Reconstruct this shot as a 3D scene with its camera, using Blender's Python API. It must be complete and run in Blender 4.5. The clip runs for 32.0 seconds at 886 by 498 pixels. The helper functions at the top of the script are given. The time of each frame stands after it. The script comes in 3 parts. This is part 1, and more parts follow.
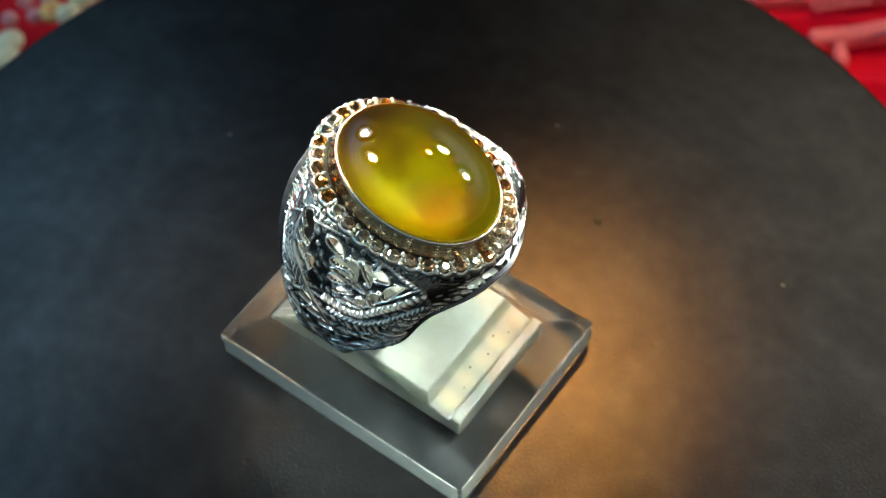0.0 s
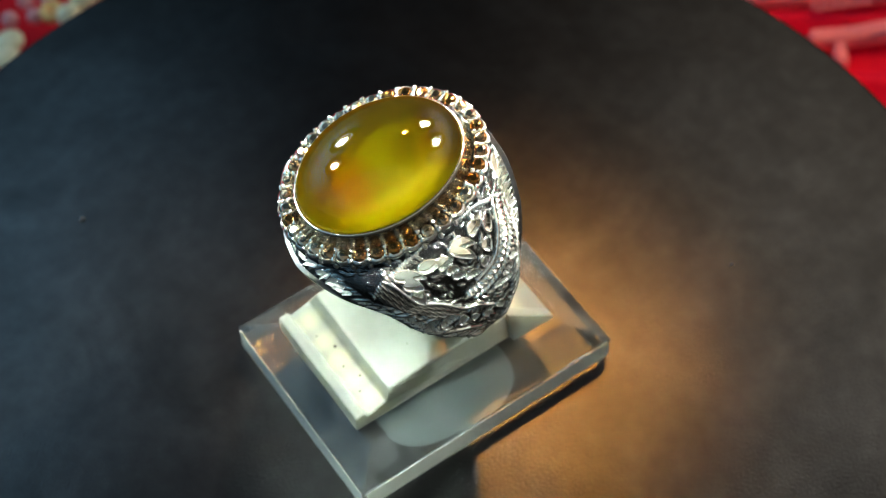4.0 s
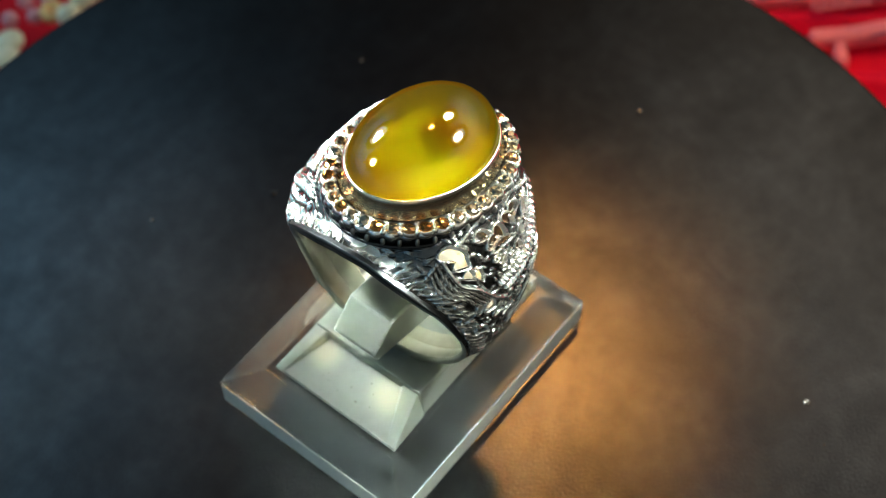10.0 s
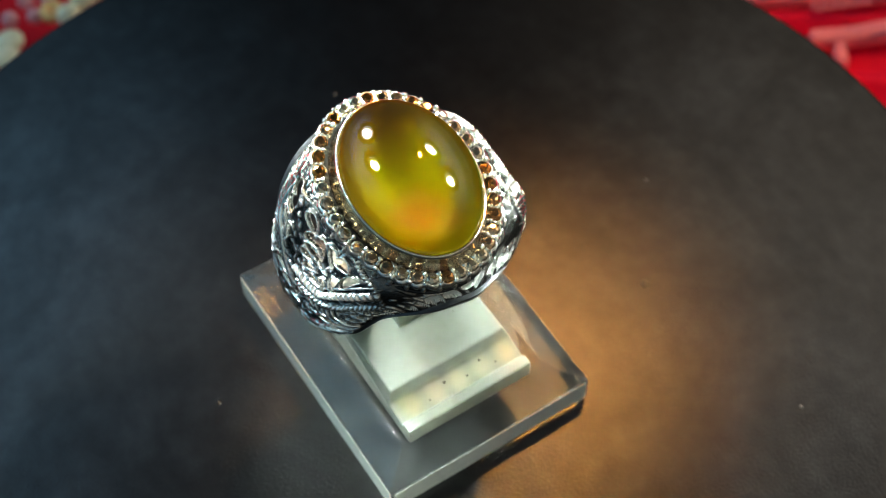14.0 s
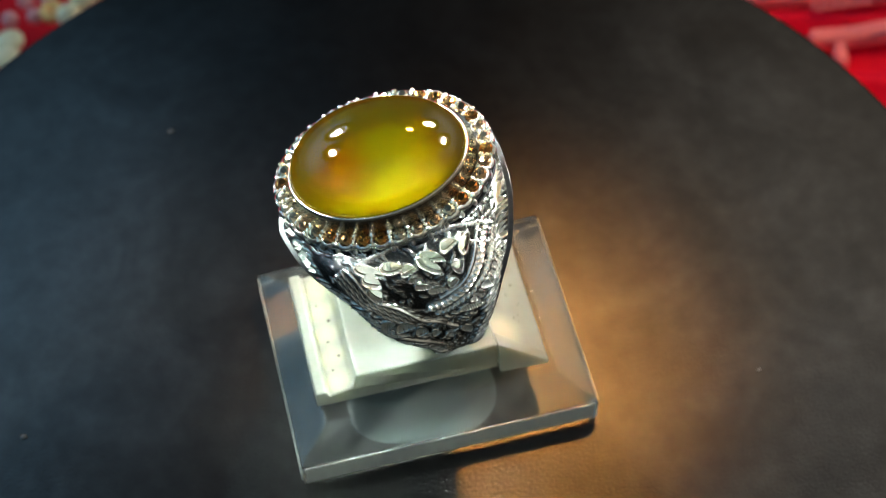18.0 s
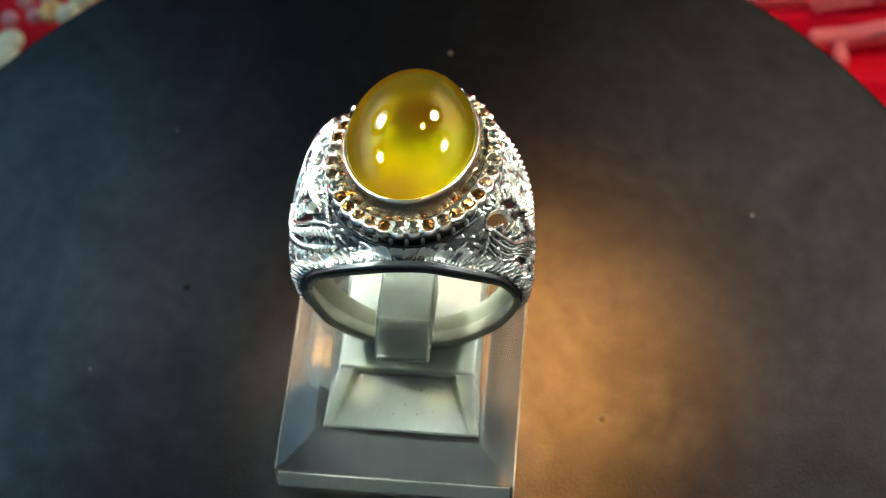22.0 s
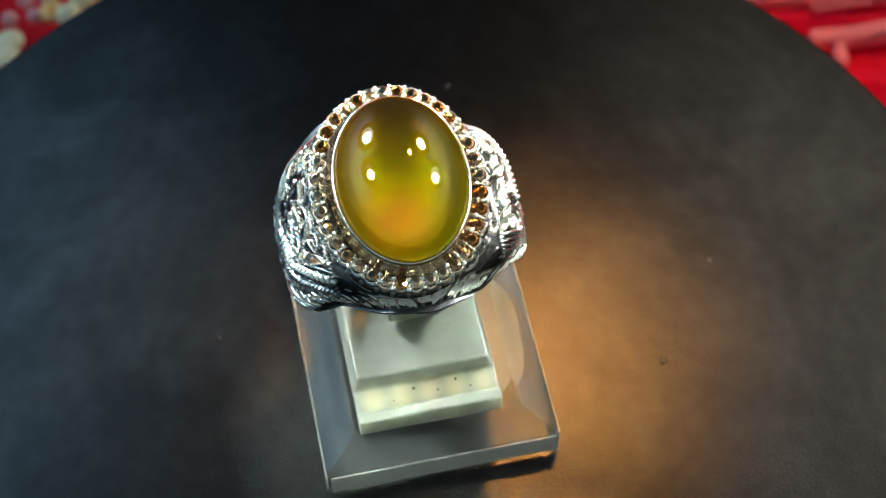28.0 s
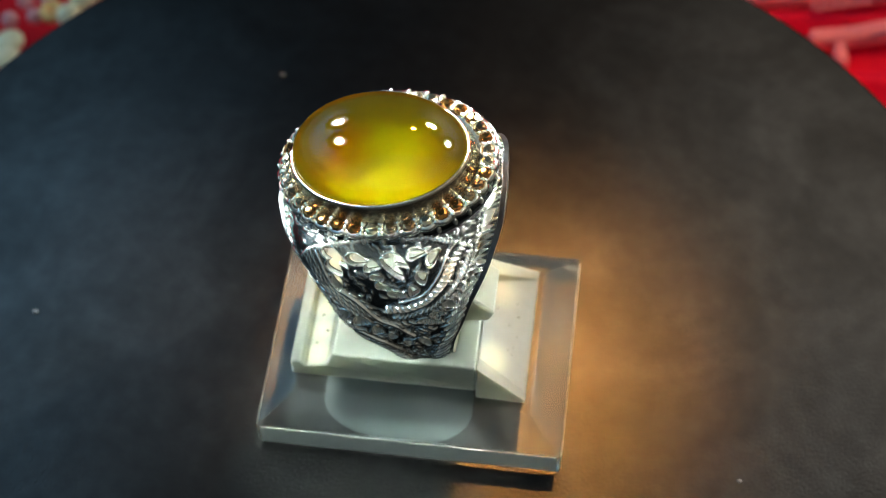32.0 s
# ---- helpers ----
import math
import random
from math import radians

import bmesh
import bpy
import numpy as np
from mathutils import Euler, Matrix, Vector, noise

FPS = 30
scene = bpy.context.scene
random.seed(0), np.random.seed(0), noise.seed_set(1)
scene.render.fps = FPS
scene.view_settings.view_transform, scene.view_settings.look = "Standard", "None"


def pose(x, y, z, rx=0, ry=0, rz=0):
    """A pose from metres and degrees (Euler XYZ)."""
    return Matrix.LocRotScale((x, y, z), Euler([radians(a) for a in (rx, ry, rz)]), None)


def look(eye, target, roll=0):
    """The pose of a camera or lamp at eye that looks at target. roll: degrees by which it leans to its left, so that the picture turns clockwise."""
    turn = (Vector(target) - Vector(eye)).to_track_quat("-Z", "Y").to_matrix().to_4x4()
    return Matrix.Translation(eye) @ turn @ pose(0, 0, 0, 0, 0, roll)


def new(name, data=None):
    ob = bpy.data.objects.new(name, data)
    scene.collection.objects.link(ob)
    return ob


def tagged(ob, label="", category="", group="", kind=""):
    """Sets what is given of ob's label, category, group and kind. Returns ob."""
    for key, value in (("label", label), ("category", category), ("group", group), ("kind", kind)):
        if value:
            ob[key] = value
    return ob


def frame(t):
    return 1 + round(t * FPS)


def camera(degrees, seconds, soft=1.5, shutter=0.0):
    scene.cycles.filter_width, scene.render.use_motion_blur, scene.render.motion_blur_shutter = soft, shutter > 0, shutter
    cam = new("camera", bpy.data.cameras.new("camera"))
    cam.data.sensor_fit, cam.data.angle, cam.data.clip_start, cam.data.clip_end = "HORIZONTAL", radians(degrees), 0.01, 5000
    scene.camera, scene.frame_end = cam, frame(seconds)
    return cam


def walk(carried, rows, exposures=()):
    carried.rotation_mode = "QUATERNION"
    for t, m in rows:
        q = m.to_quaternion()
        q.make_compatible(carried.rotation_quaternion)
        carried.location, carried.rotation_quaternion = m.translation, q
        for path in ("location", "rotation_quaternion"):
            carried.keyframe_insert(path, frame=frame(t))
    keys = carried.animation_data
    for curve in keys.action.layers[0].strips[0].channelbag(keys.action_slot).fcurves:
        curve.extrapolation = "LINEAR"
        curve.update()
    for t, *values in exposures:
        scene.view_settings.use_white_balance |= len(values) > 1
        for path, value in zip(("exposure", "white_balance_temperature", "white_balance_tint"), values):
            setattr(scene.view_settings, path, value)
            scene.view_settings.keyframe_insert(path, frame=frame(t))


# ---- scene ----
MM = 0.001
TURN = 27.218          # degrees a second, clockwise from above
FRONT = -39.5          # heading of the stand's front at the start

cam = camera(28.95, 32.0, soft=0.3)
cam.data.dof.use_dof = True
cam.data.dof.focus_distance = 0.170
cam.data.dof.aperture_fstop = 28.0
EYE = pose(0, -0.1, 0.17305, 33.46, 0, -2.114) @ pose(0, 0, 0, 0, 0, -1.4876)
walk(cam, [(0.0, EYE), (32.0, EYE)], [(0.0, 0.0), (32.0, 0.0)])

# ---- light ----
world = bpy.data.worlds.new("room_light")
scene.world = world
world.use_nodes = True
wbg = world.node_tree.nodes["Background"]
# dark surroundings; brighter unseen sides are added for sheen, one cool, the other neutral
wn, wl = world.node_tree.nodes, world.node_tree.links
wtc, wsep = wn.new("ShaderNodeTexCoord"), wn.new("ShaderNodeSeparateXYZ")
wl.new(wtc.outputs["Generated"], wsep.inputs["Vector"])


def room_ramp(socket, low, high, at_low, at_high):
    """A smooth step of the room's brightness along one direction."""
    r = wn.new("ShaderNodeMapRange")
    r.interpolation_type = "SMOOTHSTEP"
    for key, value in (("From Min", low), ("From Max", high), ("To Min", at_low), ("To Max", at_high)):
        r.inputs[key].default_value = value
    wl.new(socket, r.inputs["Value"])
    return r.outputs["Result"]


def room_math(kind, a, b):
    n = wn.new("ShaderNodeMath")
    n.operation = kind
    wl.new(a, n.inputs[0])
    wl.new(b, n.inputs[1])
    return n.outputs[0]


high = room_ramp(wsep.outputs["Z"], 0.62, 0.95, 0.085, 0.062)
side_glow = room_math("MULTIPLY", room_ramp(wsep.outputs["Z"], 0.78, 0.63, 0.0, 1.0), room_ramp(wsep.outputs["Z"], 0.12, 0.42, 0.12, 1.0))
side_glow = room_math("MULTIPLY", side_glow, room_ramp(wsep.outputs["Y"], -0.3, 0.3, 0.15, 1.0))
left = room_math("MULTIPLY", side_glow, room_ramp(wsep.outputs["X"], -0.22, -0.48, 0.0, 1.36))
right = room_math("MULTIPLY", side_glow, room_ramp(wsep.outputs["X"], 0.22, 0.50, 0.0, 1.1))
tint = wn.new("ShaderNodeMix")
tint.data_type = "RGBA"
tint.inputs["A"].default_value, tint.inputs["B"].default_value = (0.36, 0.70, 1.0, 1), (1.0, 0.92, 0.78, 1)
wl.new(room_ramp(wsep.outputs["X"], -0.2, 0.5, 0.0, 1.0), tint.inputs["Factor"])
wl.new(tint.outputs["Result"], wbg.inputs[0])
wl.new(room_math("ADD", high, room_math("ADD", left, right)), wbg.inputs[1])


def lamp(name, place, target, watts, size, colour, spread=180.0):
    """A round lamp that shines from place towards target, in a beam of so many degrees."""
    data = bpy.data.lights.new(name, "AREA")
    data.shape, data.size, data.energy, data.color, data.spread = "DISK", size, watts, colour, radians(spread)
    ob = new(name, data)
    ob.matrix_world = look(place, target)
    return ob


COOL, WARM = (0.88, 1.0, 0.94), (1.0, 0.44, 0.10)


def around(azimuth, elevation, distance):
    """A place round the ring, from heading, height angle and distance."""
    a, e = radians(azimuth), radians(elevation)
    return (distance * math.cos(e) * math.cos(a), distance * math.cos(e) * math.sin(a), 0.036 + distance * math.sin(e))


RING_SPOT, DISC_SPOT = (0, 0, 0.036), (0.060, 0.000, 0)
# name, place, watts, width, colour, beam, width of the frosted ring
LAMPS = [
    ("lamp_back_left", around(124, 35.5, 0.24), 0.0168, 0.044, COOL, 8.6, 1.32),
    ("lamp_left", around(157.5, 51, 0.24), 0.0150, 0.046, COOL, 8.6, 1.12),
    ("lamp_right", around(20, 43, 0.24), 0.0186, 0.046, COOL, 8.6, 1.30),
    ("lamp_back_right", around(57, 43.4, 0.24), 0.0075, 0.034, COOL, 8.6, 1.15),
    ("lamp_warm", around(67, 57, 0.283), 0.0640, 0.018, WARM, 44, 0),
]
for lamp_name, lamp_at, lamp_watts, lamp_size, lamp_colour, lamp_beam, lamp_ring in LAMPS:
    lamp(lamp_name, lamp_at, RING_SPOT if lamp_ring else DISC_SPOT, lamp_watts, lamp_size, lamp_colour, lamp_beam).data.cycles.is_caustics_light = True
# unseen fill lamp added behind the camera to brighten the front faces
lamp("fill_lamp", (0.05, -0.90, 0.95), (0, 0, 0.02), 1.48, 2.00, (0.92, 1.0, 0.92))


# ---- materials ----
def material(name, colour, rough=0.5, metal=0.0, bump=0.0, grain=4000.0, spread=0.15, **more):
    """A principled surface with two scales of variation in colour, gloss and relief."""
    m = bpy.data.materials.new(name)
    m.use_nodes = True
    nt = m.node_tree
    n, l = nt.nodes, nt.links
    b = n["Principled BSDF"]
    b.inputs["Roughness"].default_value = rough
    b.inputs["Metallic"].default_value = metal
    for key, value in more.items():
        b.inputs[key.replace("_", " ")].default_value = value
    tc = n.new("ShaderNodeTexCoord")
    big, fine = n.new("ShaderNodeTexNoise"), n.new("ShaderNodeTexNoise")
    big.inputs["Scale"].default_value, big.inputs["Detail"].default_value = grain * 0.05, 4
    fine.inputs["Scale"].default_value, fine.inputs["Detail"].default_value = grain, 5
    l.new(tc.outputs["Object"], big.inputs["Vector"])
    l.new(tc.outputs["Object"], fine.inputs["Vector"])
    mix = n.new("ShaderNodeMath")
    mix.operation = "ADD"
    l.new(big.outputs["Fac"], mix.inputs[0])
    l.new(fine.outputs["Fac"], mix.inputs[1])
    ramp = n.new("ShaderNodeMapRange")
    ramp.inputs["From Min"].default_value, ramp.inputs["From Max"].default_value = 0.7, 1.3
    ramp.inputs["To Min"].default_value, ramp.inputs["To Max"].default_value = 1 - spread, 1 + spread
    l.new(mix.outputs[0], ramp.inputs["Value"])
    col = n.new("ShaderNodeVectorMath")
    col.operation = "SCALE"
    col.inputs[0].default_value = colour[:3]
    l.new(ramp.outputs["Result"], col.inputs["Scale"])
    l.new(col.outputs["Vector"], b.inputs["Base Color"])
    if bump:
        bp = n.new("ShaderNodeBump")
        bp.inputs["Strength"].default_value, bp.inputs["Distance"].default_value = bump, 0.0002
        l.new(fine.outputs["Fac"], bp.inputs["Height"])
        l.new(bp.outputs["Normal"], b.inputs["Normal"])
    return m


def lacquer(name, colour, rough, gloss):
    """Satin black lacquer: a dark ground under an even soft gloss, with dust and faint scuffs."""
    m = material(name, colour, 0.6, bump=0.34, grain=2600, spread=0.35)
    n, l = m.node_tree.nodes, m.node_tree.links
    b = n["Principled BSDF"]
    b.inputs["Specular IOR Level"].default_value = 0.0
    g = n.new("ShaderNodeBsdfGlossy")
    g.distribution = "BECKMANN"
    g.inputs["Roughness"].default_value = rough
    l.new(b.inputs["Normal"].links[0].from_socket, g.inputs["Normal"])
    tc, scuff, mr = n.new("ShaderNodeTexCoord"), n.new("ShaderNodeTexNoise"), n.new("ShaderNodeMapRange")
    scuff.inputs["Scale"].default_value, scuff.inputs["Detail"].default_value = 420, 6
    l.new(tc.outputs["Object"], scuff.inputs["Vector"])
    mr.inputs["To Min"].default_value, mr.inputs["To Max"].default_value = gloss * 0.7, gloss * 1.3
    l.new(scuff.outputs["Fac"], mr.inputs["Value"])
    wisp, wr, by = n.new("ShaderNodeTexNoise"), n.new("ShaderNodeMapRange"), n.new("ShaderNodeMath")
    wisp.inputs["Scale"].default_value, wisp.inputs["Detail"].default_value, wisp.inputs["Distortion"].default_value = 55, 5, 1.6
    l.new(tc.outputs["Object"], wisp.inputs["Vector"])
    wr.inputs["From Min"].default_value, wr.inputs["From Max"].default_value = 0.35, 0.70
    wr.inputs["To Min"].default_value, wr.inputs["To Max"].default_value = 0.86, 1.30
    l.new(wisp.outputs["Fac"], wr.inputs["Value"])
    by.operation = "MULTIPLY"
    l.new(mr.outputs["Result"], by.inputs[0])
    l.new(wr.outputs["Result"], by.inputs[1])
    # faint rings left by wiping the turning disc
    rings, rr, spun = n.new("ShaderNodeTexWave"), n.new("ShaderNodeMapRange"), n.new("ShaderNodeMath")
    rings.wave_type, rings.rings_direction = "RINGS", "Z"
    for key, value in (("Scale", 70.0), ("Distortion", 9.0), ("Detail", 5.0), ("Detail Scale", 1.6)):
        rings.inputs[key].default_value = value
    l.new(tc.outputs["Object"], rings.inputs["Vector"])
    rr.inputs["To Min"].default_value, rr.inputs["To Max"].default_value = 0.975, 1.03
    l.new(rings.outputs["Fac"], rr.inputs["Value"])
    spun.operation = "MULTIPLY"
    l.new(by.outputs[0], spun.inputs[0])
    l.new(rr.outputs["Result"], spun.inputs[1])
    mix = n.new("ShaderNodeMixShader")
    l.new(spun.outputs[0], mix.inputs["Fac"])
    l.new(b.outputs["BSDF"], mix.inputs[1])
    l.new(g.outputs["BSDF"], mix.inputs[2])
    l.new(mix.outputs["Shader"], n["Material Output"].inputs["Surface"])
    return m


M_DISC = lacquer("black_satin_lacquer", (0.004, 0.0039, 0.0037), 0.345, 0.064)
M_TABLE = material("dark_table", (0.03, 0.028, 0.026), 0.5)
M_RIM = material("black_plastic", (0.015, 0.015, 0.015), 0.5)
M_CLOTH = material("red_cloth", (0.66, 0.007, 0.022), 0.8, bump=0.3, grain=2500, Specular_IOR_Level=0.2)
M_RIBBON = material("pink_ribbon", (0.80, 0.20, 0.26), 0.7, bump=0.2, grain=1500)
M_SATIN = material("red_satin", (0.74, 0.003, 0.045), 0.7, bump=0.2, grain=2500, Specular_IOR_Level=0.15)
M_DIFFUSER = material("glowing_diffuser", (0.8, 0.8, 0.8), 0.5, Emission_Color=(0.93, 0.97, 1.0, 1), Emission_Strength=4.2)
M_COLLET = material("worn_silver_collet", (0.58, 0.56, 0.50), 0.3, 1.0, bump=0.3, grain=3000)
M_DIRT = material("brown_dirt", (0.10, 0.09, 0.06), 0.9)
M_LINT = material("pale_lint", (0.16, 0.17, 0.18), 0.9)
M_GOLD = material("pale_gold", (0.97, 0.95, 0.66), 0.42, 0.1)
M_AGED_GOLD = material("yellow_gold", (0.95, 0.62, 0.25), 0.5, 0.3)
M_PEARL = material("pink_pearl", (0.86, 0.42, 0.46), 0.55)
M_WHITE = material("white_plastic", (0.245, 0.263, 0.222), 0.45, spread=0.06, grain=900, Subsurface_Weight=1.0, Subsurface_Radius=(1.0, 1.0, 0.9), Subsurface_Scale=0.007)
M_ACRYL = material("clear_acrylic", (0.93, 0.97, 0.96), 0.03, spread=0.04, grain=1200, Transmission_Weight=0.985, IOR=1.49)
M_SILVER = material("silver", (0.95, 0.95, 0.86), 0.18, 1.0, bump=0.25, grain=3000)
M_OXID = material("oxidised_silver", (0.045, 0.048, 0.05), 0.28, 1.0, bump=0.5, grain=3000, spread=0.4)
M_BEZEL = material("polished_dark_silver", (0.38, 0.33, 0.235), 0.22, 1.0, bump=0.06, grain=1800, spread=0.2)
M_LIP = material("polished_warm_silver", (0.86, 0.79, 0.58), 0.18, 1.0, bump=0.2, grain=2500)
M_GLASSY = material("clear_agate", (1.0, 0.90, 0.18), 0.0, spread=0.04, grain=300, Specular_IOR_Level=0.3, Transmission_Weight=1.0, IOR=1.54)
M_CORE = material("agate_body", (0.97, 0.69, 0.006), 0.8, spread=0.12, grain=400, Specular_IOR_Level=0.0, Subsurface_Weight=1.0, Subsurface_Radius=(1.0, 0.85, 0.25), Subsurface_Scale=0.0019)
def dusty(m, low, high, scale):
    """Uneven dust: the clear share varies over the surface."""
    n, l = m.node_tree.nodes, m.node_tree.links
    tc, tx, mr = n.new("ShaderNodeTexCoord"), n.new("ShaderNodeTexNoise"), n.new("ShaderNodeMapRange")
    tx.inputs["Scale"].default_value, tx.inputs["Detail"].default_value = scale, 6
    l.new(tc.outputs["Object"], tx.inputs["Vector"])
    mr.inputs["From Min"].default_value, mr.inputs["From Max"].default_value = 0.35, 0.65
    mr.inputs["To Min"].default_value, mr.inputs["To Max"].default_value = low, high
    l.new(tx.outputs["Fac"], mr.inputs["Value"])
    l.new(mr.outputs["Result"], n["Principled BSDF"].inputs["Transmission Weight"])


dusty(M_ACRYL, 0.985, 1.0, 300)
M_FROST = material("sawn_acrylic_edge", (0.78, 0.82, 0.74), 0.5, spread=0.06, grain=900)


def see_through(m, share):
    """Let light that falls on the back glow through."""
    n, l = m.node_tree.nodes, m.node_tree.links
    b = n["Principled BSDF"]
    tr, mix = n.new("ShaderNodeBsdfTranslucent"), n.new("ShaderNodeMixShader")
    l.new(b.inputs["Base Color"].links[0].from_socket, tr.inputs["Color"])
    mix.inputs["Fac"].default_value = share
    l.new(b.outputs["BSDF"], mix.inputs[1])
    l.new(tr.outputs["BSDF"], mix.inputs[2])
    l.new(mix.outputs["Shader"], n["Material Output"].inputs["Surface"])


see_through(M_FROST, 0.12)
M_BEVEL = material("dusty_acrylic_bevel", (0.86, 0.95, 0.95), 0.06, spread=0.04, grain=1200, bump=0.1, Transmission_Weight=0.9, IOR=1.49)
dusty(M_BEVEL, 0.935, 1.0, 260)
M_ARRIS = material("worn_acrylic_edge", (0.84, 0.90, 0.86), 0.22, spread=0.3, grain=700, Transmission_Weight=0.965, IOR=1.49)
M_GLUE = material("dried_glue", (0.11, 0.135, 0.128), 0.4, spread=0.15, grain=500)
# near-white paint on pierced spots stands in for the lit bore behind
M_WINDOW = material("pale_lit_opening", (0.86, 0.87, 0.80), 0.42, 0.12, spread=0.15)
M_SATIN_RIM = material("satin_dark_silver", (0.10, 0.105, 0.11), 0.34, 1.0, bump=0.2, grain=1500, spread=0.2)
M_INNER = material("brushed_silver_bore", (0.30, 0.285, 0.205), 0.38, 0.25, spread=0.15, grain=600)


def worn(m, bright):
    """Let the raised tops of the carving wear bright, with painted light near the rims."""
    n, l = m.node_tree.nodes, m.node_tree.links
    b = n["Principled BSDF"]
    rub_lit, mix = n.new("ShaderNodeAttribute"), n.new("ShaderNodeMix")
    rub_lit.attribute_name = "rubbed_lit"
    mix.data_type = "RGBA"
    l.new(rub_lit.outputs["Fac"], mix.inputs["Factor"])
    l.new(b.inputs["Base Color"].links[0].from_socket, mix.inputs["A"])
    mix.inputs["B"].default_value = (*bright, 1)
    l.new(mix.outputs["Result"], b.inputs["Base Color"])
    return m


M_CARVED = worn(material("carved_oxidised_silver", (0.13, 0.135, 0.13), 0.27, 1.0, bump=0.25, grain=3000, spread=0.4), (0.93, 0.95, 0.88))


def zoned(m, zones):
    """Lay soft patches of other colours into a material: (x, y, z, radius, colour) in the part's space."""
    n, l = m.node_tree.nodes, m.node_tree.links
    b = n["Principled BSDF"]
    source = b.inputs["Base Color"].links[0].from_socket
    tc = n.new("ShaderNodeTexCoord")
    for x, y, z, radius, colour in zones:
        d = n.new("ShaderNodeVectorMath")
        d.operation = "DISTANCE"
        d.inputs[1].default_value = (x, y, z)
        l.new(tc.outputs["Object"], d.inputs[0])
        r = n.new("ShaderNodeMapRange")
        r.interpolation_type = "SMOOTHERSTEP"
        r.inputs["From Min"].default_value, r.inputs["From Max"].default_value = radius, 0.0
        l.new(d.outputs["Value"], r.inputs["Value"])
        mix = n.new("ShaderNodeMix")
        mix.data_type = "RGBA"
        mix.inputs["B"].default_value = (*colour, 1)
        l.new(r.outputs["Result"], mix.inputs["Factor"])
        l.new(source, mix.inputs["A"])
        source = mix.outputs["Result"]
    l.new(source, b.inputs["Base Color"])


zoned(M_WHITE, [(0.0096, y, 0.0083, 0.0026, (0.50, 0.47, 0.30)) for y in (-0.006, -0.003, 0.0, 0.003, 0.006)] + [(-0.0092, -0.0045, 0.0085, 0.0040, (0.50, 0.47, 0.32)), (-0.0092, 0.0045, 0.0085, 0.0035, (0.52, 0.49, 0.34))])


def crystal_material():
    """Small cut stones, tinted from clear to amber; the amber paints in the warm lamp's reflection."""
    m = material("cut_crystal", (0.3, 0.2, 0.1), 0.10, 1.0)
    n, l = m.node_tree.nodes, m.node_tree.links
    info, ramp = n.new("ShaderNodeObjectInfo"), n.new("ShaderNodeValToRGB")
    e = ramp.color_ramp.elements
    e[0].color, e[1].color = (0.42, 0.20, 0.05, 1), (0.66, 0.60, 0.46, 1)
    e[0].position, e[1].position = 0.25, 0.75
    l.new(info.outputs["Random"], ramp.inputs["Fac"])
    l.new(ramp.outputs["Color"], n["Principled BSDF"].inputs["Base Color"])
    return m


M_AMBER = crystal_material()


# ---- building helpers ----
def part(name, bm, mat, parent=None, label="", smooth=True):
    """Link a bmesh as one mesh object under a thing or part."""
    me = bpy.data.meshes.new(name)
    for f in bm.faces:
        f.smooth = smooth
    bm.to_mesh(me)
    bm.free()
    me.materials.append(mat)
    ob = new(name, me)
    ob.parent = parent
    return tagged(ob, label)


def shared(name, me, parent, m):
    """One more object on a mesh that alike pieces share."""
    ob = new(name, me)
    ob.parent = parent
    ob.matrix_local = m
    return ob


def lathe(profile, n=96, a=1.0, b=1.0, closed=True):
    """Turn (radius, z) pairs round z; a, b scale x and y."""
    bm = bmesh.new()
    rings = []
    for r, z in profile:
        if r == 0:
            rings.append([bm.verts.new((0, 0, z))])
        else:
            rings.append([bm.verts.new((a * r * math.cos(2 * math.pi * k / n), b * r * math.sin(2 * math.pi * k / n), z)) for k in range(n)])
    pairs = list(zip(rings, rings[1:]))
    if closed and len(rings[0]) > 1 and len(rings[-1]) > 1:
        pairs.append((rings[-1], rings[0]))
    for p, q in pairs:
        for k in range(n):
            k2 = (k + 1) % n
            if len(p) == 1:
                bm.faces.new((p[0], q[k2], q[k]))
            elif len(q) == 1:
                bm.faces.new((p[k], p[k2], q[0]))
            else:
                bm.faces.new((p[k], p[k2], q[k2], q[k]))
    bmesh.ops.recalc_face_normals(bm, faces=bm.faces)
    return bm


def oval(profile, n=128):
    """Turn ((semi x, semi y), z) triples (ax, ay, z) into an oval ring body, closed in section."""
    bm = bmesh.new()
    rings = [[bm.verts.new((ax * math.cos(2 * math.pi * k / n), ay * math.sin(2 * math.pi * k / n), z)) for k in range(n)] for ax, ay, z in profile]
    for p, q in zip(rings, rings[1:] + rings[:1]):
        for k in range(n):
            k2 = (k + 1) % n
            bm.faces.new((p[k], p[k2], q[k2], q[k]))
    bmesh.ops.recalc_face_normals(bm, faces=bm.faces)
    return bm


def prism(outline, y0, y1, bevel=0.0):
    """Extrude an (x, z) outline from y0 to y1, with rounded edges."""
    bm = bmesh.new()
    p = [bm.verts.new((x, y0, z)) for x, z in outline]
    q = [bm.verts.new((x, y1, z)) for x, z in outline]
    bm.faces.new(p), bm.faces.new(q[::-1])
    for k in range(len(p)):
        k2 = (k + 1) % len(p)
        bm.faces.new((p[k], q[k], q[k2], p[k2]))
    bmesh.ops.recalc_face_normals(bm, faces=bm.faces)
    if bevel:
        bmesh.ops.bevel(bm, geom=bm.edges, offset=bevel, segments=2, affect="EDGES", profile=0.5)
    return bm


